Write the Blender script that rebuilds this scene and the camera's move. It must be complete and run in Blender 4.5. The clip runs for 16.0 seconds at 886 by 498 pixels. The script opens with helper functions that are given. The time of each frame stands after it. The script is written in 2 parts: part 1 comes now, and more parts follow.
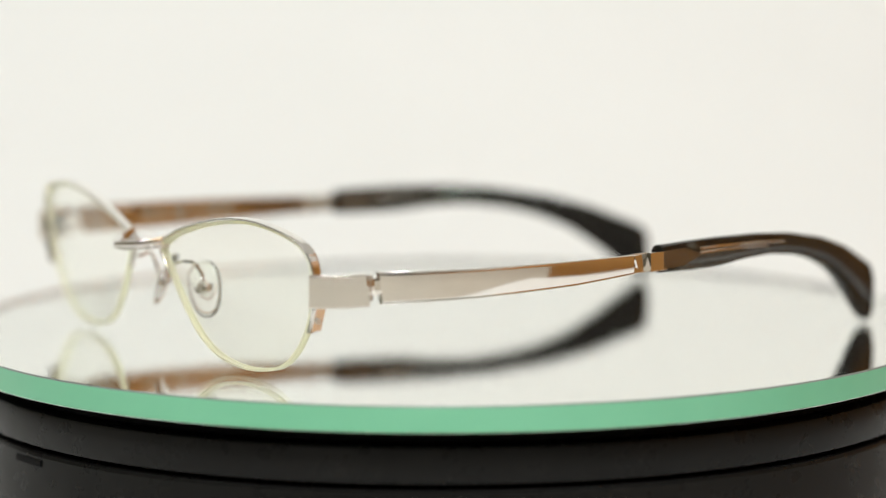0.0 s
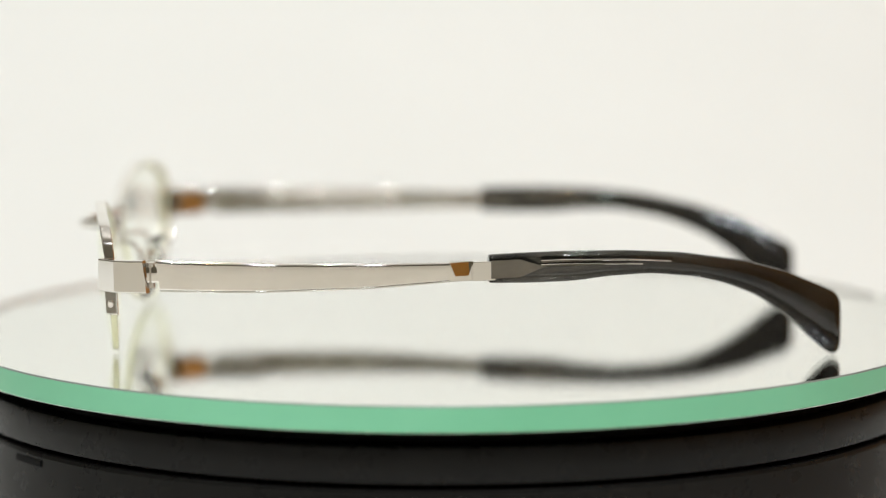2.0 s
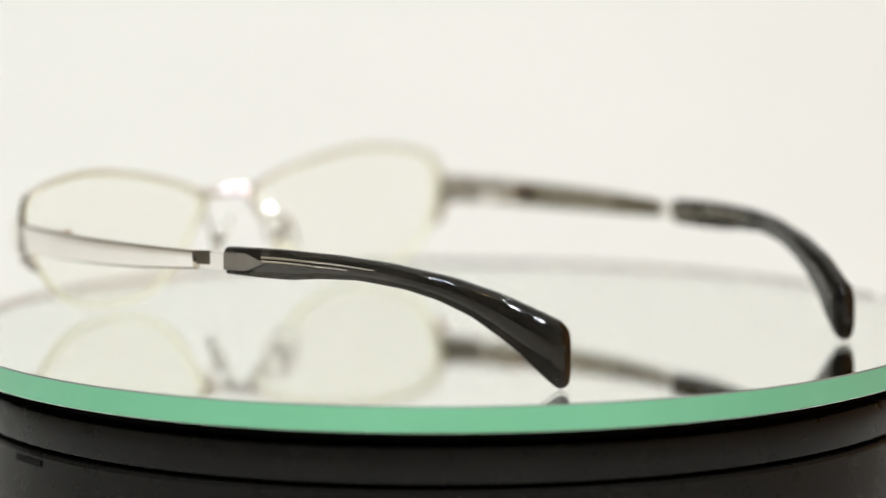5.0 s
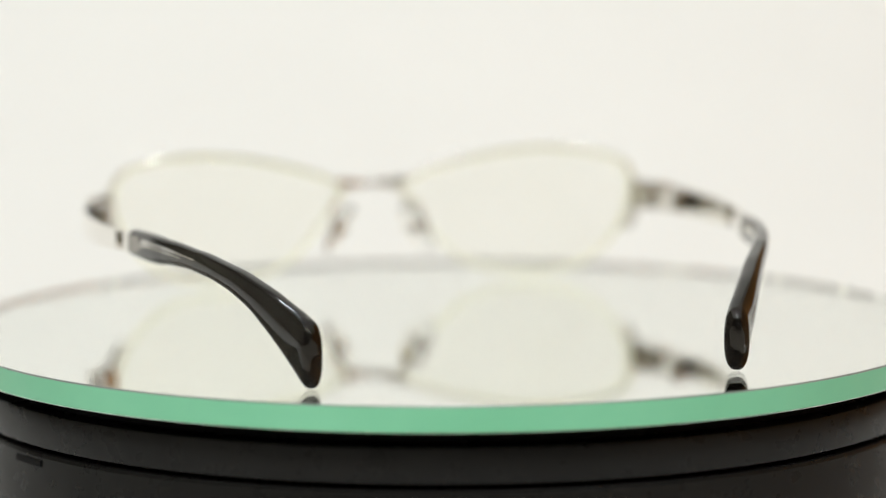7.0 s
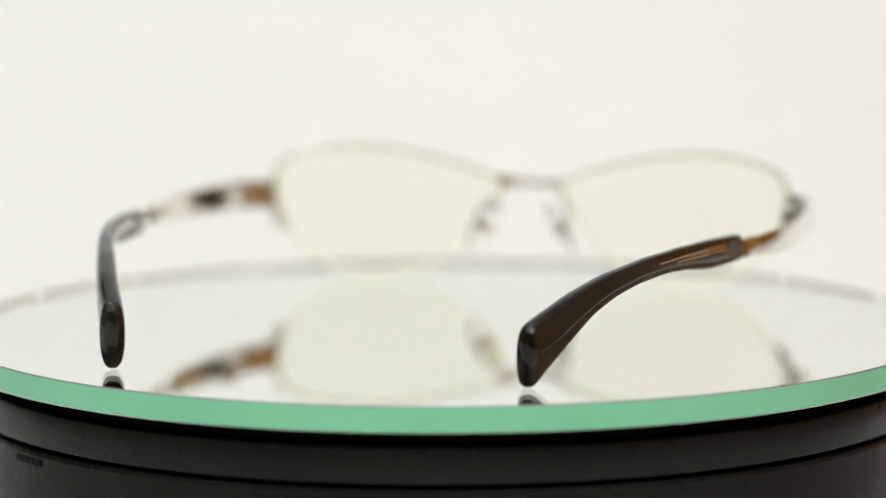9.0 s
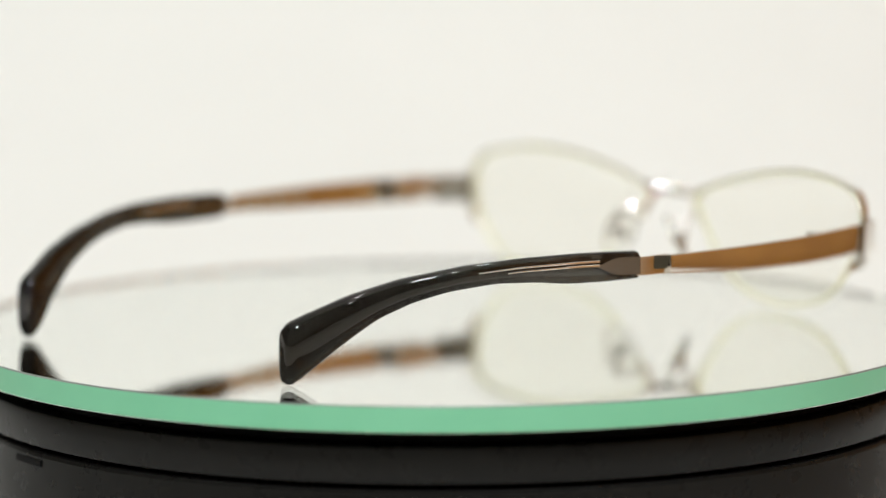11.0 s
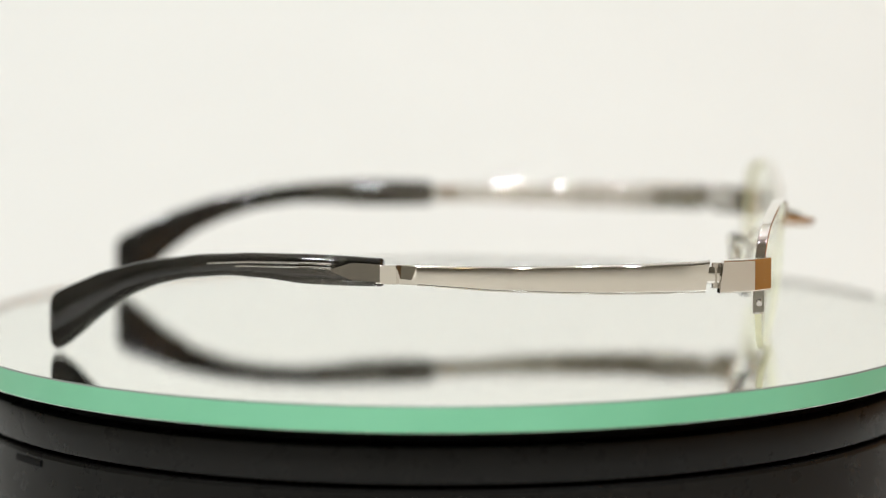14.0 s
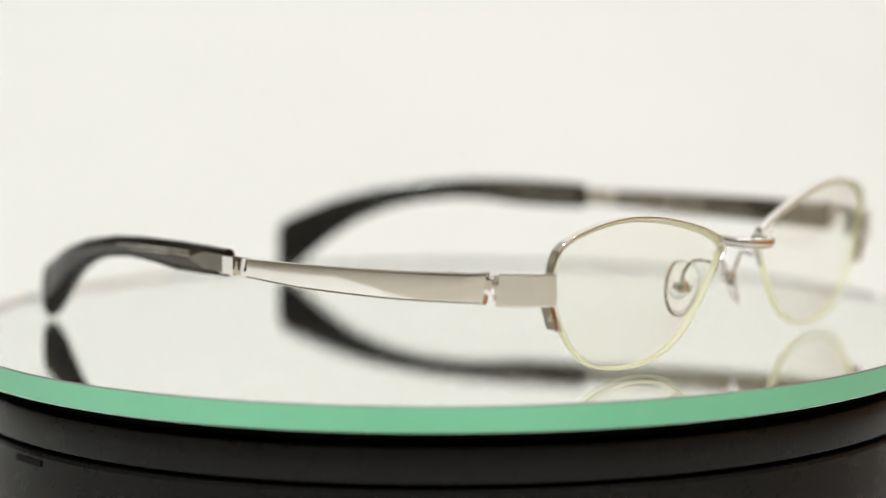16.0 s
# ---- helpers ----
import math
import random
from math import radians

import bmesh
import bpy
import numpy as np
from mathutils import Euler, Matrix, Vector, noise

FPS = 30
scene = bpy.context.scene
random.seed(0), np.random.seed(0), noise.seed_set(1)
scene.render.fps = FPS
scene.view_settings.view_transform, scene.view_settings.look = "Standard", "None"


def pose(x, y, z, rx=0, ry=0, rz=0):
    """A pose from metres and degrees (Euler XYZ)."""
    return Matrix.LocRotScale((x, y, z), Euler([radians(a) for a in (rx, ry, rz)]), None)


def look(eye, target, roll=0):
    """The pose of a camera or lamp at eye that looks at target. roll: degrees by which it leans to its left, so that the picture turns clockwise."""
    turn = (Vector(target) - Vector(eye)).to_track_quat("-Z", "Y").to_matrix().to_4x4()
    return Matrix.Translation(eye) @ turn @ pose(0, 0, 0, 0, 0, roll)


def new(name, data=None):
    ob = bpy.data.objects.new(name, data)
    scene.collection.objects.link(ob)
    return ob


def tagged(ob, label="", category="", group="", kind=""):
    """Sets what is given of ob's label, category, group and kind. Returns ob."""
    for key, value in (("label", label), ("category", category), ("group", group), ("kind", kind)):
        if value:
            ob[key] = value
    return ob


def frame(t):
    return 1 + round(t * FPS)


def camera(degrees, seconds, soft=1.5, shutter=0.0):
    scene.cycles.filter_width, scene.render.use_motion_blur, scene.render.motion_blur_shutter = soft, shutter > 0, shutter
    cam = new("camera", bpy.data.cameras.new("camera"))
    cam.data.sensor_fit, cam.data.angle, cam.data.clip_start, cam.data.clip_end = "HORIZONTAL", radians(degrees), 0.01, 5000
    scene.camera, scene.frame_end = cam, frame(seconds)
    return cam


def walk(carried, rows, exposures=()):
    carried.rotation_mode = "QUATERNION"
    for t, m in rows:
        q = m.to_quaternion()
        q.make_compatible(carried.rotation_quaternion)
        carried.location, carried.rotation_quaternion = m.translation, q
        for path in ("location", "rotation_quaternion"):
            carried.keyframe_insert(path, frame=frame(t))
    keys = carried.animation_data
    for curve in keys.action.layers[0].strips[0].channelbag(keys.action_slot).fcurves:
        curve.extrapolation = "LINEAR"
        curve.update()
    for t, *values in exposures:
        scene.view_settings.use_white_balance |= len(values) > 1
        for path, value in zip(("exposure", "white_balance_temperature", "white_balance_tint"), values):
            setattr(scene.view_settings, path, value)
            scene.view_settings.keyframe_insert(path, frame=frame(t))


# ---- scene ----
MM = 0.001

# ---- camera: stands still on a tripod, long lens, shallow focus on the near side of the plate ----
cam = camera(14.85, 16.0, soft=1.15)
cam.data.dof.use_dof = True
cam.data.dof.focus_distance = 0.701
cam.data.dof.aperture_fstop = 6.3
EYE = Vector((0, -0.7669, 0.11355))
AIM = EYE + Vector((-0.00108, 0.99214, -0.12506))
STAND = look(EYE, AIM, roll=-0.235)
walk(cam, [(0, STAND), (16, STAND)])

# ---- world and light ----
world = bpy.data.worlds.new("world")
world.use_nodes = True
world.node_tree.nodes["Background"].inputs[0].default_value = (1.0, 0.97, 0.92, 1)
world.node_tree.nodes["Background"].inputs[1].default_value = 0.15
scene.world = world
scene.view_settings.exposure = 0.0


def area_lamp(name, eye, target, size, watts, colour):
    data = bpy.data.lights.new(name, "AREA")
    data.shape, data.size, data.energy, data.color = "DISK", size, watts, colour
    ob = new(name, data)
    ob.matrix_world = look(eye, target)
    return ob


LAMP_COLOUR = (0.97, 1.0, 1.035)
# a two-lamp fixture on each side and two spots from the front aimed at the paper, a ceiling spot, two small spots over the back
for spot, aim, watts in (((-0.80, -0.95, 1.05), (-0.25, 0.9, 0.3), 4.0), ((-0.71, -0.96, 1.05), (-0.25, 0.9, 0.3), 3.8),
                         ((-0.30, -1.15, 1.0), (-0.1, 0.9, 0.3), 4.2), ((0.20, -1.15, 1.0), (0.05, 0.9, 0.3), 4.2),
                         ((0.60, -0.92, 1.1), (0.2, 0.9, 0.3), 3.0), ((0.49, -0.93, 1.1), (0.2, 0.9, 0.3), 3.0),
                         ((0.0, -0.55, 1.6), (0.0, 0.5, 0.1), 3.4),
                         ((-0.35, 0.35, 1.5), (0.0, -0.3, 0.0), 2.0), ((0.32, 0.4, 1.5), (0.0, -0.3, 0.0), 2.0)):
    area_lamp("spot_lamp", spot, aim, 0.07, watts, LAMP_COLOUR)
area_lamp("warm_spot_lamp", (-0.56, -1.05, 1.1), (-0.25, 0.9, 0.3), 0.05, 0.4, (1.0, 0.55, 0.25))


# ---- materials ----
def material(name):
    m = bpy.data.materials.new(name)
    m.use_nodes = True
    n = m.node_tree
    return m, n.nodes, n.links, n.nodes["Principled BSDF"]


def grain(nodes, links, scale, detail=4.0, rough=0.6):
    co = nodes.new("ShaderNodeTexCoord")
    tex = nodes.new("ShaderNodeTexNoise")
    tex.inputs["Scale"].default_value = scale
    tex.inputs["Detail"].default_value = detail
    tex.inputs["Roughness"].default_value = rough
    links.new(co.outputs["Object"], tex.inputs["Vector"])
    return tex


def spread(nodes, links, tex, low, high):
    r = nodes.new("ShaderNodeMapRange")
    r.inputs["From Min"].default_value, r.inputs["From Max"].default_value = 0.3, 0.7
    r.inputs["To Min"].default_value, r.inputs["To Max"].default_value = low, high
    links.new(tex.outputs["Fac"], r.inputs["Value"])
    return r.outputs["Result"]


def two_tone(nodes, links, tex, a, b):
    ramp = nodes.new("ShaderNodeValToRGB")
    ramp.color_ramp.elements[0].position, ramp.color_ramp.elements[1].position = 0.35, 0.65
    ramp.color_ramp.elements[0].color, ramp.color_ramp.elements[1].color = (*a, 1), (*b, 1)
    links.new(tex.outputs["Fac"], ramp.inputs["Fac"])
    return ramp.outputs["Color"]


def bump(nodes, links, b, tex, strength, distance):
    n = nodes.new("ShaderNodeBump")
    n.inputs["Strength"].default_value, n.inputs["Distance"].default_value = strength, distance
    links.new(tex.outputs["Fac"], n.inputs["Height"])
    links.new(n.outputs["Normal"], b.inputs["Normal"])


def plain(name, a, b2, rough, scale, metallic=0.0, relief=0.0, coat=0.0, rough_spread=0.05, spec=0.5):
    m, nodes, links, b = material(name)
    big, fine = grain(nodes, links, scale), grain(nodes, links, scale * 14)
    links.new(two_tone(nodes, links, big, a, b2), b.inputs["Base Color"])
    links.new(spread(nodes, links, fine, max(0.0, rough - rough_spread), rough + rough_spread), b.inputs["Roughness"])
    b.inputs["Metallic"].default_value = metallic
    b.inputs["Coat Weight"].default_value = coat
    b.inputs["Coat Roughness"].default_value = 0.03
    b.inputs["Specular IOR Level"].default_value = spec
    if relief:
        bump(nodes, links, b, fine, 0.4, relief)
    return m


M_PAPER = plain("white_paper", (0.80, 0.80, 0.755), (0.83, 0.83, 0.785), 0.75, 3.0, relief=0.0002)
M_WALL = plain("painted_wall", (0.72, 0.70, 0.66), (0.76, 0.74, 0.70), 0.8, 2.0, relief=0.0004)
M_WOOD = plain("brown_wood", (0.30, 0.125, 0.020), (0.41, 0.185, 0.034), 0.45, 6.0, relief=0.0004)
M_TABLE = plain("beige_table", (0.50, 0.465, 0.385), (0.55, 0.51, 0.425), 0.5, 6.0)
M_GREY = plain("grey_wall", (0.18, 0.165, 0.125), (0.23, 0.21, 0.16), 0.9, 5.0, relief=0.0004)
M_CHROME = plain("silver_plating", (0.89, 0.86, 0.82), (0.92, 0.895, 0.86), 0.055, 160.0, metallic=1.0, rough_spread=0.015)
M_STEEL = plain("brushed_steel", (0.62, 0.58, 0.53), (0.70, 0.66, 0.60), 0.22, 220.0, metallic=1.0)
M_CORE = plain("smoky_core", (0.24, 0.225, 0.20), (0.30, 0.28, 0.25), 0.2, 200.0, metallic=1.0)
M_BASE = plain("black_plastic", (0.0062, 0.0058, 0.0052), (0.010, 0.0095, 0.0085), 0.30, 12.0, rough_spread=0.06, spec=0.13)
# blacker than the plastic, to hold the shade of recess and groove as colour
M_DEEP_BLACK = plain("deep_black", (0.004, 0.004, 0.004), (0.006, 0.006, 0.006), 0.7, 30.0, spec=0.1)
M_MIRROR = plain("silvered_back", (0.988, 0.992, 0.986), (0.992, 0.995, 0.990), 0.004, 20.0, metallic=1.0, rough_spread=0.003)
M_EDGE = plain("ground_green_glass_edge", (0.17, 0.50, 0.29), (0.21, 0.56, 0.34), 0.35, 14.0, relief=0.00003)
M_BEVEL = plain("polished_bevel", (0.16, 0.19, 0.17), (0.22, 0.25, 0.22), 0.3, 30.0)
M_RIMEDGE = plain("pale_yellow_lens_edge", (0.99, 0.98, 0.75), (0.99, 0.985, 0.81), 0.42, 60.0)


def polished_through(m, share, ior):
    """A clear polished piece that shows its bright surroundings through it."""
    b = m.node_tree.nodes["Principled BSDF"]
    b.inputs["Transmission Weight"].default_value = share
    b.inputs["IOR"].default_value = ior


polished_through(M_RIMEDGE, 0.68, 1.15)
M_PRINT = plain("pale_print", (0.36, 0.33, 0.25), (0.42, 0.39, 0.31), 0.5, 80.0)


def glassy(name, colour, ior, rough=0.0, weight=1.0, spec=0.5):
    m, nodes, links, b = material(name)
    fine = grain(nodes, links, 90.0)
    b.inputs["Base Color"].default_value = (*colour, 1)
    b.inputs["IOR"].default_value = ior
    b.inputs["Transmission Weight"].default_value = weight
    b.inputs["Specular IOR Level"].default_value = spec
    if rough:
        links.new(spread(nodes, links, fine, rough, rough + 0.01), b.inputs["Roughness"])
    else:
        b.inputs["Roughness"].default_value = 0.0
    return m


M_LENS = bpy.data.materials.new("coated_lens")
M_LENS.use_nodes = True


def thin_lens(m):
    """A plain thin lens: clear, faintly yellow, with a weak coated gloss."""
    nodes, links = m.node_tree.nodes, m.node_tree.links
    nodes.remove(nodes["Principled BSDF"])
    clear, gloss, mix = (nodes.new("ShaderNode" + k) for k in ("BsdfTransparent", "BsdfGlossy", "MixShader"))
    smear = grain(nodes, links, 45.0)
    links.new(two_tone(nodes, links, smear, (0.990, 0.990, 0.968), (0.994, 0.994, 0.978)), clear.inputs["Color"])
    gloss.inputs["Roughness"].default_value = 0.02
    gloss.inputs["Color"].default_value = (0.95, 0.97, 0.95, 1)
    facing, steep, share = nodes.new("ShaderNodeLayerWeight"), nodes.new("ShaderNodeMath"), nodes.new("ShaderNodeMath")
    facing.inputs["Blend"].default_value = 0.5
    steep.operation, share.operation = "POWER", "MULTIPLY_ADD"
    steep.inputs[1].default_value = 5.0
    share.inputs[1].default_value, share.inputs[2].default_value = 0.75, 0.012
    links.new(facing.outputs["Facing"], steep.inputs[0])
    links.new(steep.outputs[0], share.inputs[0])
    links.new(share.outputs[0], mix.inputs[0])
    links.new(clear.outputs[0], mix.inputs[1])
    links.new(gloss.outputs[0], mix.inputs[2])
    links.new(mix.outputs[0], nodes["Material Output"].inputs["Surface"])


thin_lens(M_LENS)
M_PLATE = bpy.data.materials.new("greenish_plate_glass")
M_PLATE.use_nodes = True


def plate_glass(m):
    """Clear plate glass whose face gloss rises steeply at a low angle."""
    nodes, links = m.node_tree.nodes, m.node_tree.links
    nodes.remove(nodes["Principled BSDF"])
    clear, gloss, mix = (nodes.new("ShaderNode" + k) for k in ("BsdfTransparent", "BsdfGlossy", "MixShader"))
    clear.inputs["Color"].default_value = (0.990, 1.0, 0.985, 1)
    gloss.inputs["Roughness"].default_value = 0.0
    gloss.inputs["Color"].default_value = (1, 1, 1, 1)
    facing, steep, share = nodes.new("ShaderNodeLayerWeight"), nodes.new("ShaderNodeMath"), nodes.new("ShaderNodeMath")
    facing.inputs["Blend"].default_value = 0.5
    steep.operation, share.operation = "POWER", "MULTIPLY_ADD"
    steep.inputs[1].default_value = 8.0
    share.inputs[1].default_value, share.inputs[2].default_value = 0.96, 0.04
    links.new(facing.outputs["Facing"], steep.inputs[0])
    links.new(steep.outputs[0], share.inputs[0])
    links.new(share.outputs[0], mix.inputs[0])
    links.new(clear.outputs[0], mix.inputs[1])
    links.new(gloss.outputs[0], mix.inputs[2])
    links.new(mix.outputs[0], nodes["Material Output"].inputs["Surface"])


plate_glass(M_PLATE)
M_PAD = glassy("clear_silicone", (0.98, 0.98, 0.965), 1.36, 0.04)
M_SLEEVE = glassy("smoke_acetate", (0.042, 0.038, 0.032), 1.5, 0.0, weight=0.95)


def thickness_tone(m):
    """Darker towards the broad end: light lost in thicker acetate, put into colour."""
    nodes, links = m.node_tree.nodes, m.node_tree.links
    co, split, ramp = nodes.new("ShaderNodeTexCoord"), nodes.new("ShaderNodeSeparateXYZ"), nodes.new("ShaderNodeMapRange")
    tone = nodes.new("ShaderNodeValToRGB")
    links.new(co.outputs["Object"], split.inputs[0])
    links.new(split.outputs["Y"], ramp.inputs["Value"])
    ramp.inputs["From Min"].default_value, ramp.inputs["From Max"].default_value = -0.062, -0.012
    tone.color_ramp.elements[0].color, tone.color_ramp.elements[1].color = (0.017, 0.0155, 0.014, 1), (0.072, 0.066, 0.056, 1)
    links.new(ramp.outputs["Result"], tone.inputs["Fac"])
    links.new(tone.outputs["Color"], nodes["Principled BSDF"].inputs["Base Color"])


thickness_tone(M_SLEEVE)


# ---- mesh helpers ----
def finish(bm, smooth=True, angle=35.0):
    bmesh.ops.recalc_face_normals(bm, faces=bm.faces)
    lim = radians(angle)
    for f in bm.faces:
        f.smooth = smooth
    for e in bm.edges:
        if len(e.link_faces) == 2 and e.calc_face_angle(0.0) > lim:
            e.smooth = False
    return bm


def mesh_of(name, bm, mats):
    me = bpy.data.meshes.new(name)
    bm.to_mesh(me)
    bm.free()
    for m in mats if isinstance(mats, (list, tuple)) else [mats]:
        me.materials.append(m)
    return me


def part(name, bm, mats, parent=None, label=""):
    ob = new(name, mesh_of(name, bm, mats))
    ob.parent = parent
    return tagged(ob, label)


def lathe(profile, n=256, close=True, slots=None):
    """A body turned about z from (radius, height) pairs."""
    bm = bmesh.new()
    rings = []
    for r, z in profile:
        rings.append([bm.verts.new((r * math.cos(2 * math.pi * k / n), r * math.sin(2 * math.pi * k / n), z)) for k in range(n)])
    for i in range(len(rings) - 1):
        for k in range(n):
            f = bm.faces.new((rings[i][k], rings[i][(k + 1) % n], rings[i + 1][(k + 1) % n], rings[i + 1][k]))
            if slots:
                f.material_index = slots[i]
    if close:
        a, b = bm.faces.new(rings[0]), bm.faces.new(rings[-1])
        if slots:
            a.material_index, b.material_index = slots[-2], slots[-1]
    return bm


def loft(sections, closed_ends=True, ring=False):
    """Joins equal rings of points into a skin."""
    bm = bmesh.new()
    rows = [[bm.verts.new(p) for p in s] for s in sections]
    n, count = len(rows[0]), len(rows)
    for i in range(count if ring else count - 1):
        for k in range(n):
            bm.faces.new((rows[i][k], rows[i][(k + 1) % n], rows[(i + 1) % count][(k + 1) % n], rows[(i + 1) % count][k]))
    if closed_ends and not ring:
        bm.faces.new(rows[0])
        bm.faces.new(list(reversed(rows[-1])))
    return bm


def catmull(points, steps, loop=False):
    out, n = [], len(points)
    pts = [Vector(p) for p in points]
    for i in range(n if loop else n - 1):
        if loop:
            a, b, c, d = (pts[(i + j) % n] for j in (-1, 0, 1, 2))
        else:
            a, b, c, d = pts[max(i - 1, 0)], pts[i], pts[i + 1], pts[min(i + 2, n - 1)]
        for s in range(steps):
            t = s / steps
            out.append(0.5 * (2 * b + (c - a) * t + (2 * a - 5 * b + 4 * c - d) * t * t + (3 * b - a - 3 * c + d) * t ** 3))
    if not loop:
        out.append(pts[-1])
    return out


def tube(points, radius, n=10, squash=1.0):
    pts = [Vector(p) for p in points]
    secs = []
    for i, p in enumerate(pts):
        d = (pts[min(i + 1, len(pts) - 1)] - pts[max(i - 1, 0)]).normalized()
        side = d.cross(Vector((0, 0, 1)))
        side = side.normalized() if side.length > 1e-4 else Vector((1, 0, 0))
        up = side.cross(d)
        r = radius[i] if isinstance(radius, list) else radius
        secs.append([p + side * r * math.cos(a) + up * r * squash * math.sin(a) for a in (2 * math.pi * k / n for k in range(n))])
    return finish(loft(secs))


def round_section(hw, hh, r, n=4, sub=3):
    """A rounded rectangle about the origin, as (across, up) pairs, with its upright sides divided."""
    out = []
    e = min(hw, hh) * 0.06
    for q, (cx, cy, a0) in enumerate(((hw - r, hh - r, 0), (r - hw, hh - r, 90), (r - hw, r - hh, 180), (hw - r, r - hh, 270))):
        arc = []
        for k in range(n + 1):
            a = math.radians(a0 + 90 * k / n)
            arc.append((cx + r * math.cos(a), cy + r * math.sin(a)))
        t0, t1 = math.radians(a0), math.radians(a0 + 90)
        first = (arc[0][0] + e * math.sin(t0), arc[0][1] - e * math.cos(t0))
        last = (arc[-1][0] - e * math.sin(t1), arc[-1][1] + e * math.cos(t1))
        out += [first] + arc + [last]
        if q in (1, 3):
            side_x, end = (-hw, r - hh + e) if q == 1 else (hw, hh - r - e)
            start = last[1]
            out += [(side_x, start + (end - start) * k / (sub + 1)) for k in range(1, sub + 1)]
    return out


def block(x0, x1, y0, y1, z0, z1, bevel=0.0003):
    bm = bmesh.new()
    bmesh.ops.create_cube(bm, size=1.0)
    for v in bm.verts:
        v.co = Vector(((x0 + x1) / 2 + v.co.x * (x1 - x0), (y0 + y1) / 2 + v.co.y * (y1 - y0), (z0 + z1) / 2 + v.co.z * (z1 - z0)))
    if bevel:
        bmesh.ops.bevel(bm, geom=list(bm.edges), offset=bevel, segments=2, affect="EDGES", profile=0.6)
    return finish(bm)


# ---- the room: white paper sweep, walls, ceiling ----
def room():
    prof = [(-0.28, -0.06), (0.15, -0.06)]
    for k in range(1, 25):
        a = math.radians(90 * k / 24)
        prof.append((0.15 + 0.8 * math.sin(a), 0.74 - 0.8 * math.cos(a)))
    prof.append((0.95, 1.6))
    bm = bmesh.new()
    top = [[bm.verts.new((x, y, z)) for x in (-0.75, 0.42)] for y, z in prof]
    low = [[bm.verts.new((x, y + (0.004 if z > -0.05 else 0), z - 0.004)) for x in (-0.75, 0.42)] for y, z in prof]
    for rows in (top, low):
        for i in range(len(rows) - 1):
            bm.faces.new((rows[i][0], rows[i][1], rows[i + 1][1], rows[i + 1][0]))
    ob = part("backdrop", finish(bm), M_PAPER)
    tagged(ob, "plain white paper sweep curving up behind the turntable", "backdrop", kind="structure")
    walls = (("wall_west", (-1.35, -1.25, -1.5, 1.2, -0.8, 1.65), M_GREY), ("wall_east", (1.25, 1.35, -1.5, 1.2, -0.8, 1.65), M_WALL),
             ("wall_north", (-1.35, 1.35, 1.2, 1.3, -0.8, 1.65), M_WALL), ("wall_south", (-1.35, 1.35, -1.6, -1.5, -0.8, 1.65), M_GREY),
             ("floor", (-1.35, 1.35, -1.6, 1.3, -0.9, -0.8), M_WOOD), ("ceiling", (-1.35, 1.35, -1.6, 1.3, 1.65, 1.75), M_WALL))
    for x, y0, y1 in ((0.46, -0.25, 1.12), (0.90, -1.2, -0.25)):
        tagged(part("panel", block(x, x + 0.03, y0, y1, -0.0665, 0.62, 0.002), M_WOOD), "plain brown wooden panel beside the paper", "panel", kind="structure")
    tagged(part("table_top", block(-1.25, 1.25, -1.5, 1.2, -0.1, -0.0665, 0.002), M_TABLE), "plain beige table top under the paper", "table", kind="structure")
    for name, b, m in walls:
        tagged(part(name, block(*b, bevel=0.0), m), "plain " + {M_WOOD: "brown wooden surface of the room", M_GREY: "grey painted wall of the room"}.get(m, "off-white painted surface of the room"), name.split("_")[0], kind="structure")


room()

# ---- turntable ----
R_PLATE = 111.7 * MM


def turntable():
    base = new("turntable")
    tagged(base, "black glossy plastic display turntable with a groove round its side", "turntable")
    base.location = (0, 0, -0.056)
    q = 0.056
    low = [(20, -56), (109.5, -56), (110.2, -55), (108.0, -18.4), (107.4, -17.8), (105, -17.6), (20, -17.6)]
    part("housing", finish(lathe([(r * MM, z * MM + q) for r, z in low])), M_BASE, base)
    drum = [(20, -16.6), (106.6, -16.6), (107.4, -16.4), (107.6, -15.9), (107.5, -9.8), (107.3, -9.2), (106.8, -8.9), (103.7, -8.8)]
    turn = part("rotating_drum", finish(lathe([(r * MM, z * MM + q) for r, z in drum])), M_BASE, base)
    # shade below the overhanging plate and in the groove, given by blacker cores
    part("recess", finish(lathe([(30 * MM, q - 0.0087), (103.6 * MM, q - 0.0087), (103.6 * MM, q - 0.0056), (30 * MM, q - 0.0056)])), M_DEEP_BLACK, base, "recess under the plate, its shade put into the black")
    part("groove", finish(lathe([(30 * MM, q - 0.01755), (104.0 * MM, q - 0.01755), (104.0 * MM, q - 0.01665), (30 * MM, q - 0.01665)])), M_DEEP_BLACK, base)
    # short dark patch, curved along the side of the housing
    dark_patch = []
    for k in range(9):
        a = math.radians(-57.4 + 5.6 * k / 8)
        dark_patch.append([(r * MM * math.sin(a), -r * MM * math.cos(a), z * MM + q) for r, z in ((107.2, -19.0), (108.4, -19.0), (108.45, -20.3), (107.2, -20.3))])
    part("dark_patch", finish(loft(dark_patch)), M_DEEP_BLACK, base, "short dark patch on the housing")
    return base, turn


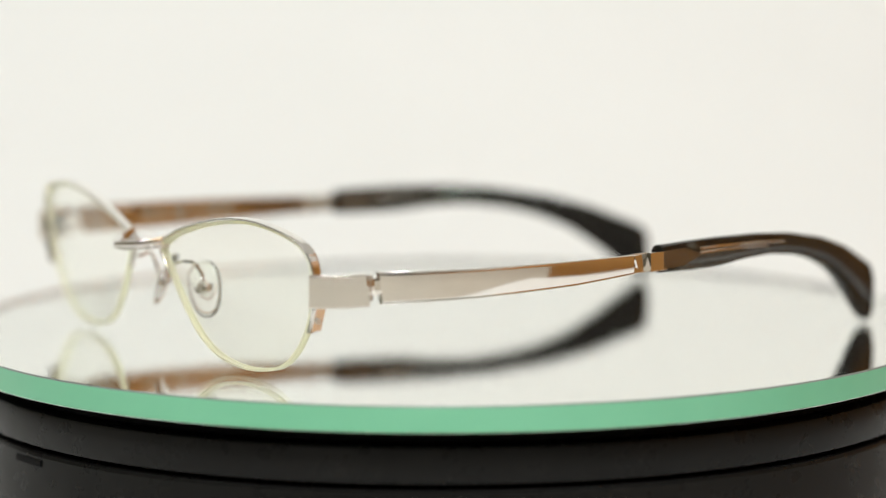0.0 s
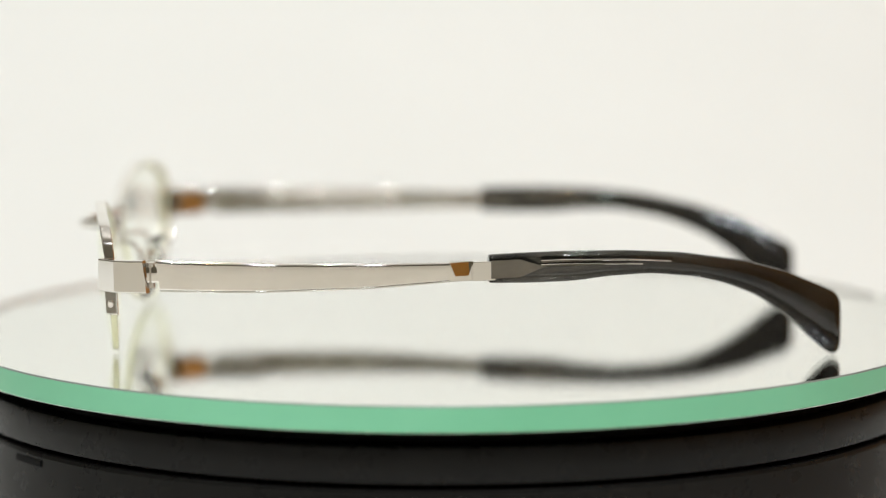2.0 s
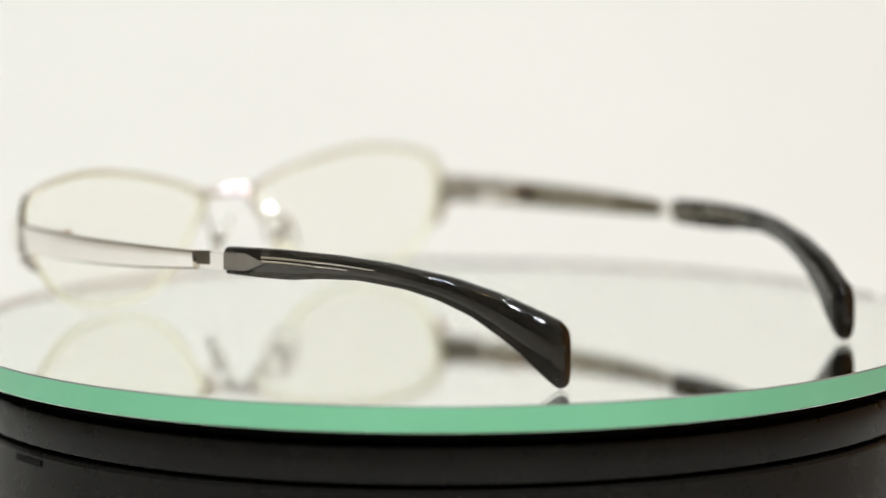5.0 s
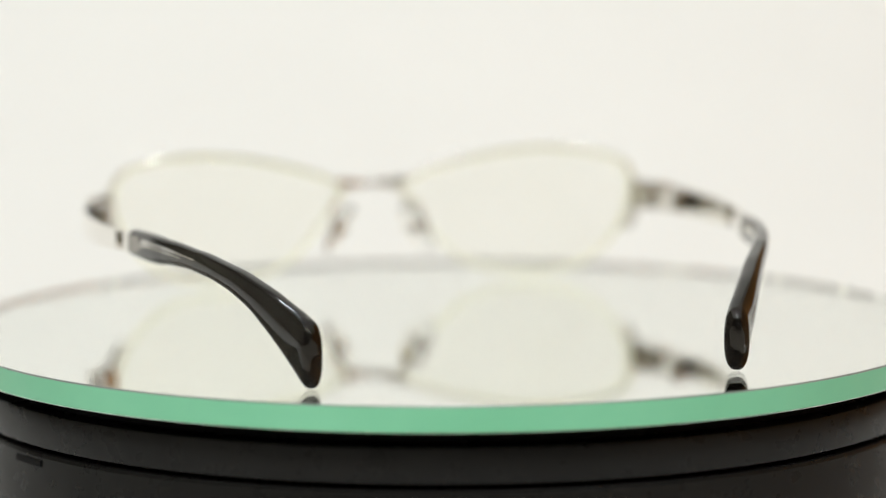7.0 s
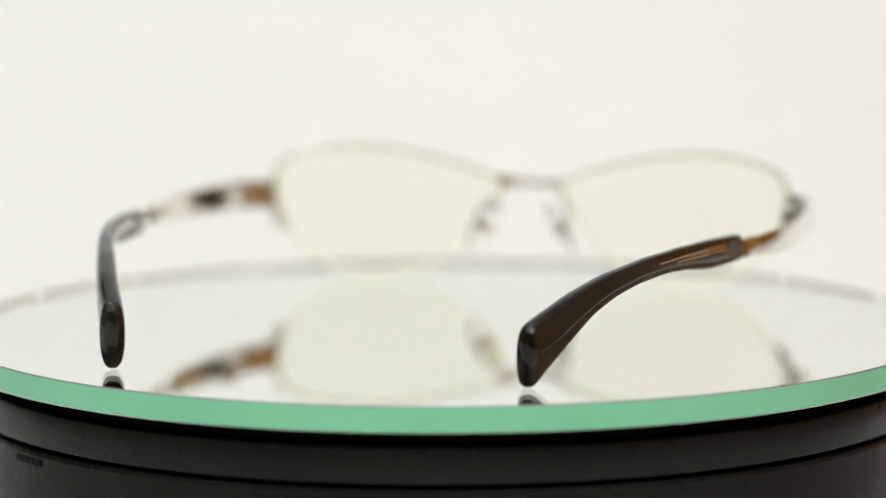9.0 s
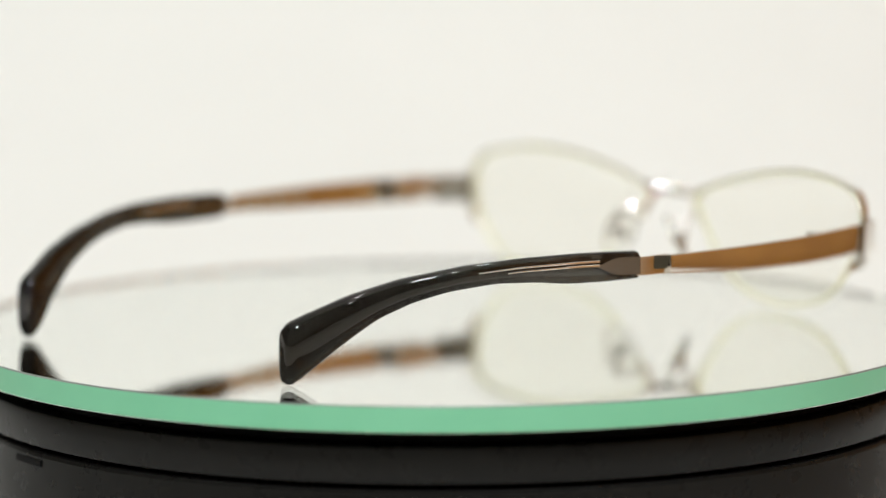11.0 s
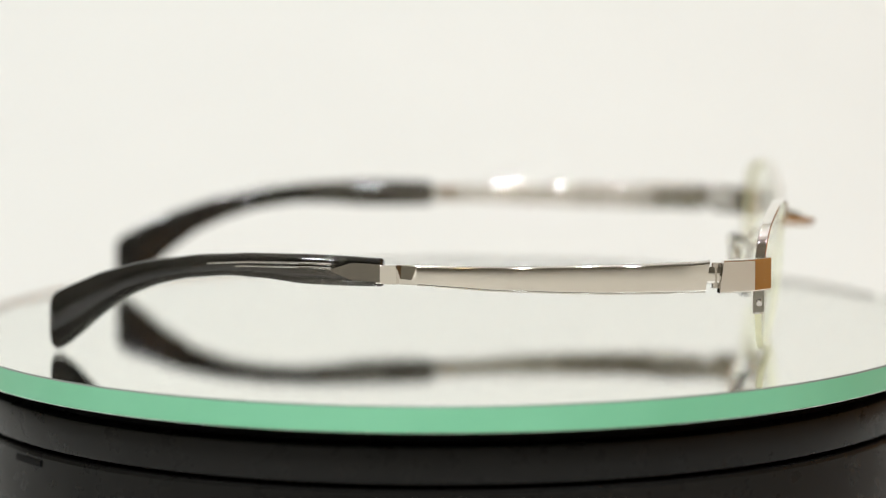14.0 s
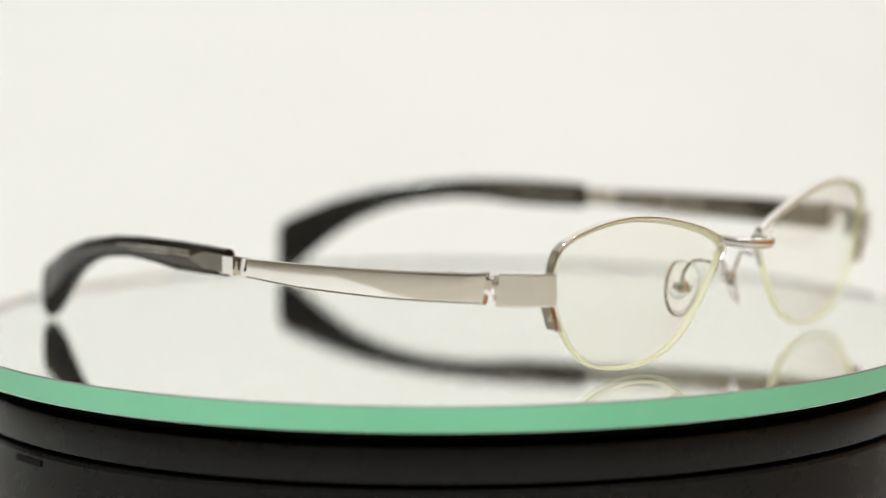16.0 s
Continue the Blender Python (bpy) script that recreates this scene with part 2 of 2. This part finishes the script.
def mirror_plate():
    plate = new("mirror_plate")
    tagged(plate, "round thick mirror glass plate with a green ground edge", "mirror plate")
    r, t, c = R_PLATE, 5.3 * MM, 0.32 * MM
    e = r - c - 0.00004
    body = [(0.0004, 0.0), (e, 0.0), (e, -t + 0.0002), (0.0004, -t + 0.0002)]
    part("plate_glass", finish(lathe(body, 256)), M_PLATE, plate, "clear greenish plate glass")
    silver = [(0.0004, -0.00061), (e - 0.0001, -0.00061), (e - 0.0001, -0.0008), (0.0004, -0.0008)]
    part("silver_backing", finish(lathe(silver, 256)), M_MIRROR, plate, "silver mirror coating under the glass")
    # unseen disc, added so the underside throws no light on the drum
    part("underside_disc", finish(lathe([(0.0008, -t - 0.00012), (r - c - 0.0002, -t - 0.00012), (r - c - 0.0002, -t - 0.0002), (0.0008, -t - 0.0002)], 256)), M_DEEP_BLACK, plate, "unseen black disc added under the mirror")
    ring = [(r - c, 0.0), (r, -c), (r, -t + 0.0001), (r - 0.0004, -t - 0.0002), (r - c, -t - 0.0002)]
    bm = lathe(ring + [ring[0]], 256, close=False, slots=[1, 0, 0, 0, 2])
    bmesh.ops.remove_doubles(bm, verts=bm.verts, dist=1e-7)
    part("ground_edge", finish(bm), [M_EDGE, M_BEVEL, M_MIRROR], plate, "green ground glass edge")
    return plate


TABLE, DRUM = turntable()
PLATE = mirror_plate()

# ---- eyeglasses, built symmetrical about x = 0, front towards +y ----
SHIFT = Vector((-1.62, -0.06, 0.0))
glasses = new("eyeglasses")
tagged(glasses, "silver half-rim eyeglasses with clear lenses and smoky temple tips", "eyeglasses")


# one temple sits a little higher than the other
LIFT_Y = (-83.0, -65.0, -40.0, -8.0, -2.0, 58.0, 66.0)
LIFT_Z = (0.9, 1.0, 1.1, 1.2, 1.2, 0.5, 0.0)
FLARE = (1.4, 1.3, 0.7, 0.0, 0.0, 0.0, 0.0)
REACH = (-1.1, -1.1, -1.0, -0.7, 0.0, 0.2, 0.0)


def place(bm, side=1.0, angle=35.0):
    """Millimetres to metres, mirrored for the other side, set on the plate."""
    for v in bm.verts:
        if side < 0:
            v.co.z += float(np.interp(v.co.y, LIFT_Y, LIFT_Z)) * min(1.0, v.co.z / 6.0)
            v.co.x += float(np.interp(v.co.y, LIFT_Y, FLARE))
            v.co.y += float(np.interp(v.co.y, LIFT_Y, REACH))
        v.co = Vector((v.co.x * side + SHIFT.x, v.co.y + SHIFT.y, v.co.z + SHIFT.z)) * MM
    return finish(bm, angle=angle)


def front_y(x, z):
    """The curved, slightly tilted front of the frame."""
    return 75.5 - 5.5 * (x / 65.0) ** 2 - (24.0 - z) * 0.09


OUTLINE = [(7.4, 23.6), (14.0, 27.1), (25.5, 30.2), (36.0, 32.0), (46.0, 32.5), (56.0, 31.3), (63.0, 28.9), (65.6, 24.6), (64.9, 18.0),
           (62.5, 12.2), (58.2, 6.8), (53.2, 3.2), (47.0, 1.3), (38.0, 0.6), (28.8, 1.8), (22.0, 4.7), (17.1, 8.8), (12.6, 14.2), (8.8, 20.0)]


def lens_loop():
    return [(p.x, p.y) for p in catmull([(x, z, 0) for x, z in OUTLINE], 8, loop=True)]


def shrink(loop, d):
    """The outline moved inwards by d millimetres (outwards if negative)."""
    out, n = [], len(loop)
    for i in range(n):
        a, b = Vector(loop[i - 1]), Vector(loop[(i + 1) % n])
        t = (b - a).normalized()
        out.append((loop[i][0] + t.y * d, loop[i][1] - t.x * d))
    return out


def lens(side):
    loop = shrink(lens_loop(), 0.35)
    cx, cz = 37.0, 17.0
    bm = bmesh.new()
    rings = []
    for layer, off in (("front", 0.62), ("back", -0.62)):
        rows = []
        for k in range(1, 9):
            s = k / 8
            rows.append([bm.verts.new((cx + (x - cx) * s, front_y(cx + (x - cx) * s, cz + (z - cz) * s) + off + 1.2 * (1 - s * s) * 1.0, cz + (z - cz) * s)) for x, z in loop])
        mid = bm.verts.new((cx, front_y(cx, cz) + off + 1.2, cz))
        n = len(loop)
        for k in range(n):
            bm.faces.new((mid, rows[0][k], rows[0][(k + 1) % n]))
        for i in range(7):
            for k in range(n):
                bm.faces.new((rows[i][k], rows[i + 1][k], rows[i + 1][(k + 1) % n], rows[i][(k + 1) % n]))
        rings.append(rows[-1])
    n = len(loop)
    for k in range(n):
        bm.faces.new((rings[0][k], rings[0][(k + 1) % n], rings[1][(k + 1) % n], rings[1][k]))
    ob = part("lens", place(bm, side), M_LENS, glasses, "clear coated lens")
    ob.visible_shadow = False
    outer, inner = shrink(loop, -0.15), shrink(loop, 0.36)
    secs = []
    for (xa, za), (xb, zb) in zip(outer, inner):
        ya, yb = front_y(xa, za), front_y(xb, zb)
        f = 0.55
        xc, zc = xa + (xb - xa) * 1.4, za + (zb - za) * 1.4
        secs.append([(xa, ya + 0.6, za), (xa, ya - 0.6, za), (xc, yb - 0.72, zc), (xc, yb - 0.65, zc), (xa + (xb - xa) * f, ya - 0.4, za + (zb - za) * f),
                     (xa + (xb - xa) * f, ya + 0.4, za + (zb - za) * f), (xb, yb + 0.65, zb), (xb, yb + 0.72, zb)])
    part("lens_edge", place(loft(secs, ring=True), side), M_RIMEDGE, ob, "pale yellow polished lens edge")


def rim(side):
    loop = lens_loop()
    n = len(loop)
    # from the outer tab, over the top, to the nose
    start, stop = 9 * 8 + 1, -2 * 8 + 4
    idx = list(range(start, stop - 1, -1))
    out = shrink(loop, -0.46)
    inn = shrink(loop, 0.10)
    secs = []
    for j, i in enumerate(idx):
        (xa, za), (xb, zb) = out[i % n], inn[i % n]
        y = front_y(xa, za)
        s = j / (len(idx) - 1)
        d = 0.95 + 0.25 * math.sin(math.pi * s)
        if s > 0.88:
            d *= 1 - 0.55 * (s - 0.88) / 0.12
        secs.append([((xa + xb) / 2 + (xa - xb) * p, y + q, (za + zb) / 2 + (za - zb) * p) for p, q in round_section(0.5, d, 0.47, n=6)])
    part("rim", place(loft(secs), side, 50.0), M_CHROME, glasses, "silver upper rim")


def bridge():
    pts = catmull([(-8.6, 75.6, 24.6), (-5.2, 80.0, 23.9), (0, 82.4, 23.5), (5.2, 80.0, 23.9), (8.6, 75.6, 24.6)], 6)
    secs = []
    for p in pts:
        h = 1.0 + 0.3 * abs(p.x) / 8.6
        secs.append([p + Vector((0, 1.2 * math.cos(a), h * math.sin(a))) for a in (2 * math.pi * k / 14 for k in range(14))])
    part("bridge", place(loft(secs)), M_CHROME, glasses)


def nose_pad(side):
    arm = catmull([(8.3, 74.0, 19.6), (8.9, 71.8, 20.1), (10.6, 70.2, 20.0), (11.4, 68.8, 18.2), (11.2, 67.9, 15.8), (10.7, 67.7, 14.4)], 6)
    holder = part("pad_arm", place(tube(arm, 0.38, 8), side), M_CHROME, glasses)
    # the pad: a flat oval leaning outwards to its foot
    axis = Vector((0.50, 0.10, -0.86)).normalized()
    face = Vector((-0.78, -0.62, 0.0))
    face = (face - axis * face.dot(axis)).normalized()
    wide = axis.cross(face)
    c = Vector((9.7, 66.8, 13.9))
    secs = []
    for k in range(0, 13):
        a = math.pi * k / 12
        h, r = -math.cos(a), max(0.06, math.sin(a)) ** 0.8
        secs.append([c + axis * 6.6 * h + wide * 3.7 * r * math.cos(b) * (1 - 0.12 * h) + face * 1.15 * r * math.sin(b) for b in (2 * math.pi * j / 16 for j in range(16))])
    part("nose_pad", place(loft(secs), side), M_PAD, glasses, "clear soft nose pad")
    b = c - face * 0.9
    secs = []
    for r, d in ((1.55, -0.5), (1.6, 0.2), (1.45, 0.7), (1.05, 1.05), (0.5, 1.25), (0.05, 1.3)):
        secs.append([b + axis * r * math.cos(a) + wide * r * math.sin(a) - face * d for a in (2 * math.pi * k / 16 for k in range(16))])
    part("pad_button", place(loft(secs), side), M_CHROME, holder, "domed silver pad mount")
    part("pad_screw", place(tube([c - face * 0.2 + wide * 2.0, c - face * 0.2 - wide * 2.0], 0.75, 12), side), M_CHROME, holder)


def end_piece(side):
    path = [(66.8, 72.0), (68.2, 70.5), (69.7, 68.9), (70.0, 68.55), (70.2, 68.1), (71.6, 65.0), (73.0, 61.8)]
    secs = []
    for i, (x, y) in enumerate(path):
        ax, ay = path[max(i - 1, 0)]
        bx, by = path[min(i + 1, len(path) - 1)]
        d = Vector((bx - ax, by - ay, 0)).normalized()
        nrm = Vector((-d.y, d.x, 0))
        slant = 0.9 * max(0, i - 3) / 3
        secs.append([Vector((x, y, 20.35)) + nrm * (p - 0.75) + Vector((0, 0, q)) + d * (-slant * q / 6.8) for p, q in round_section(0.75, 3.4, 0.3)])
    body = part("end_piece", place(loft(secs), side, 50.0), M_CHROME, glasses, "polished silver end piece")
    tab = [[(x, y + dy, z) for x, z in ((66.3, 17.0), (67.3, 17.0), (65.0, 12.0), (64.0, 12.0))] for y, dy in ((70.6, 0.0), (68.4, 0.0))]
    part("rim_tab", place(loft(tab), side), M_CHROME, body)
    part("screw", place(tube([(65.6, 69.6, 14.2), (66.6, 69.6, 14.0)], 0.6, 12), side), M_STEEL, body)
    part("hinge_box", place(loft([[(x, y, z) for x, y in ((71.5, 61.9), (67.7, 67.5), (65.2, 66.0), (69.0, 60.4))] for z in (18.0, 22.5)]), side), M_CHROME, body)


def hinge(side):
    bar = part("hinge", place(block(69.2, 71.9, 57.0, 62.3, 18.9, 22.4, 0.3), side), M_CHROME, glasses)
    part("hinge_pin", place(tube([(71.0, 60.6, 17.9), (71.0, 60.6, 23.1)], 0.95, 14), side), M_STEEL, bar)
    part("spring_case", place(block(69.2, 72.4, 46.5, 57.2, 18.2, 22.9, 0.4), side), M_CHROME, bar)


PLAN = [(73.2, 59.0), (75.2, 50.0), (76.5, 40.0), (77.0, 29.0), (76.6, 18.0), (75.4, 8.0), (73.7, -2.0), (72.2, -10.0), (69.6, -24.0), (66.0, -38.0), (61.5, -50.0), (55.8, -63.0), (51.0, -74.0), (45.6, -83.6)]
BLADE_TOP = [(59.0, 23.9), (57.0, 23.6), (40.0, 23.2), (14.0, 22.7), (-1.0, 22.4), (-10.0, 22.4)]
BLADE_LOW = [(59.0, 17.0), (38.0, 16.9), (14.0, 17.4), (-1.0, 18.2), (-10.0, 18.5)]
TIP_TOP = [(-8.6, 23.6), (-16.0, 23.9), (-24.0, 24.1), (-37.0, 23.9), (-48.6, 23.0), (-61.4, 20.8), (-71.6, 17.8), (-79.0, 14.5), (-82.6, 12.6), (-83.6, 12.2)]
TIP_LOW = [(-8.6, 17.7), (-17.0, 17.6), (-26.0, 17.8), (-33.0, 18.6), (-42.0, 18.9), (-51.7, 17.7), (-58.5, 15.9), (-65.6, 12.8), (-71.8, 8.4), (-77.2, 3.8), (-80.6, 0.8), (-82.4, -0.35), (-83.6, -0.55)]


def along(table, y):
    ys = [-p[0] for p in table]
    return float(np.interp(-y, ys, [p[1] for p in table]))


def smooth_along(table, y):
    return sum(along(table, y + d) for d in (-1.6, -0.8, 0.0, 0.8, 1.6)) / 5


TEMPLES = {}
FLAT = [(y, x) for x, y in PLAN]


def plan_x(y):
    return sum(along(FLAT, y + d) for d in (-5, -2.5, 0, 2.5, 5)) / 5


def blade(side):
    secs = []
    n = 40
    for k in range(n + 1):
        s = k / n
        yy = 58.9 - 59.9 * s
        z0, z1 = along(BLADE_LOW, yy), along(BLADE_TOP, yy)
        slant = 1.0 * max(0, 1 - s * 12)
        x = plan_x(yy) - 0.38 * max(0.0, (yy - 54.2) / 4.7)
        t = 1.5 - 0.3 * s
        h = z1 - z0
        ring = []
        for across, up in round_section(t / 2, h / 2, t / 2 - 0.04, n=6):
            u = up / h
            bulge = 0.085 * (1 - 4 * u * u) if across > 0 else 0.0
            lean = (0.028 * up if side < 0 else 0.0) if across > 0 else 0.05 * up
            ring.append((x - t / 2 + across + bulge + lean, yy + slant * u, (z0 + z1) / 2 + up))
        secs.append(ring)
    body = part("temple", place(loft(secs), side, 50.0), M_CHROME, glasses, "polished silver temple arm")
    secs = []
    for yy in (-0.8, -3.0, -5.2, -5.35, -7.5, -9.6):
        z0, z1, x = along(BLADE_LOW, yy), along(BLADE_TOP, yy), plan_x(yy)
        half, mid = (0.62, 0.62) if yy < -5.3 else (0.12, 1.32)
        secs.append([(x - mid + p, yy, (z0 + z1) / 2 + q) for p, q in round_section(half, (z1 - z0) / 2, 0.1)])
    part("neck", place(loft(secs), side), M_CHROME, body)
    z1 = along(BLADE_TOP, -3.0)
    rear, front = plan_x(-5.4), plan_x(-1.0)
    top = [(front + (rear - 1.4 - front) * (-1.0 - y) / 4.4 + 0.12 + 0.085 * (z1 - z), y, z) for y, z in ((-1.0, z1 - 0.1), (-5.4, z1 - 0.1), (-4.5, z1 - 2.9), (-2.1, z1 - 2.9))]
    secs = [[(x - 0.8, y, z) for x, y, z in top], [(x, y, z) for x, y, z in top]]
    part("notch", place(loft(secs), side), M_CHROME, body, "small angled silver facet")
    return body


def temple_tip(side):
    secs = []
    y0, y1 = -8.6, -83.6
    stations = [y0, y0 - 0.12, y0 - 0.35] + [y0 - 1.0 - 71.6 * k / 60 for k in range(61)] + [-81.6, -82.0, -82.4, -82.8, -83.1, -83.35, -83.5, -83.58]
    for yy in stations:
        s = (yy - y0) / (y1 - y0)
        z0, z1 = smooth_along(TIP_LOW, yy), smooth_along(TIP_TOP, yy)
        dx = (plan_x(yy - 0.5) - plan_x(yy + 0.5))
        nrm = Vector((1, dx, 0)).normalized()
        half = 1.95 - 0.4 * min(1, s * 3.5) + 1.2 * max(0, s - 0.45) / 0.55
        # rounded ends
        d, r = yy - y1, 2.2
        cut = r - math.sqrt(max(0.0, r * r - (r - d) ** 2)) if d < r else 0.0
        d, r2 = y0 - yy, 0.35
        cut2 = r2 - math.sqrt(max(0.0, r2 * r2 - (r2 - d) ** 2)) if d < r2 else 0.0
        c = Vector((plan_x(yy), yy, (z0 + z1) / 2)) - nrm * half
        hz = (z1 - z0) / 2 - cut * 0.9 - cut2
        half = max(0.25, half - cut * 0.8 - cut2 * 0.6)
        ring = []
        for j in range(36):
            a = 2 * math.pi * j / 36
            ca, sa = math.cos(a), math.sin(a)
            ring.append(c + nrm * half * math.copysign(abs(ca) ** 0.74, ca) + Vector((0, 0, hz * math.copysign(abs(sa) ** 0.74, sa))))
        secs.append(ring)
    tip = part("temple_tip", place(loft(secs), side, 62.0), M_SLEEVE, glasses, "smoky grey translucent acetate temple tip")
    # flat metal core showing at both faces: a plate that ends in a point, then a pair of thin wires
    def skin_x(yy, outer):
        if outer:
            return plan_x(yy) + 0.05
        return plan_x(yy) - 2 * (1.95 - 0.4 * min(1, (-8.6 - yy) / 74.8 * 3.5)) - 0.05

    for outer in (True, False):
        deep = -0.3 if outer else 0.3
        secs = []
        for k in range(25):
            yy = -8.75 - 11.0 * k / 24
            zc = (smooth_along(TIP_LOW, yy) + smooth_along(TIP_TOP, yy)) / 2 + 0.25 * k / 24
            hz = 1.85 if yy > -14.6 else max(0.12, 1.85 - (-14.6 - yy) * 0.36)
            x = skin_x(yy, outer)
            secs.append([(x, yy, zc - hz), (x, yy, zc + hz), (x + deep, yy, zc + hz), (x + deep, yy, zc - hz)])
        part("core_plate", place(loft(secs), side), M_CORE, tip, "grey metal core plate showing through the tip")
        # core wires, rounded and chromed at the skin to stand for the gloss streaks
        for rise, y_end in ((0.72, -46.0), (-0.12, -40.0)):
            secs = []
            for k in range(25):
                yy = -19.0 + (y_end + 19.0) * k / 24
                zc = smooth_along(TIP_TOP, yy) - 2.55 + rise
                x = skin_x(yy, outer) + deep * 0.25
                r = 0.32 * (1 - 0.55 * k / 24)
                secs.append([(x + r * math.cos(a), yy, zc + r * math.sin(a)) for a in (2 * math.pi * j / 10 for j in range(10))])
            part("core_wire", place(loft(secs), side), M_CHROME, tip, "round metal core wire in the tip, chromed to catch bright streaks")


def print_bars(side):
    """Small worn print on the inner face of a temple, too small to read."""
    spans = ((-3.0, 1.6), (0.4, 1.0), (3.4, 2.2), (7.4, 1.4), (11.0, 3.0), (16.0, 1.2), (19.5, 2.0)) if side < 0 else ((18.0, 1.4), (21.0, 2.4), (26.0, 1.2), (30.0, 3.0), (35.5, 1.6), (39.0, 2.2))
    for y, w in spans:
        x = (plan_x(y) + plan_x(y + w)) / 2 - 1.5
        bm = block(x - 0.14, x + 0.14, y, y + w, 19.5, 20.8, 0.0)
        part("print_bar", place(bm, side), M_PRINT, TEMPLES[side], "pale worn print")


for SIDE in (1.0, -1.0):
    lens(SIDE)
    rim(SIDE)
    nose_pad(SIDE)
    end_piece(SIDE)
    hinge(SIDE)
    TEMPLES[SIDE] = blade(SIDE)
    print_bars(SIDE)
    temple_tip(SIDE)
bridge()


# ---- the plate turns steadily and carries the eyeglasses ----
RATE = -15.3185


def motions():
    times = [0.5 * k for k in range(33)]
    walk(PLATE, [(t, pose(0, 0, 0, 0, 0, RATE * (t - 8.0))) for t in times])
    walk(DRUM, [(t, pose(0, 0, 0, 0, 0, RATE * (t - 8.0))) for t in times])
    walk(glasses, [(t, pose(0, 0, 0, 0, 0, RATE * (t - 8.0) - 2.2)) for t in times])


motions()
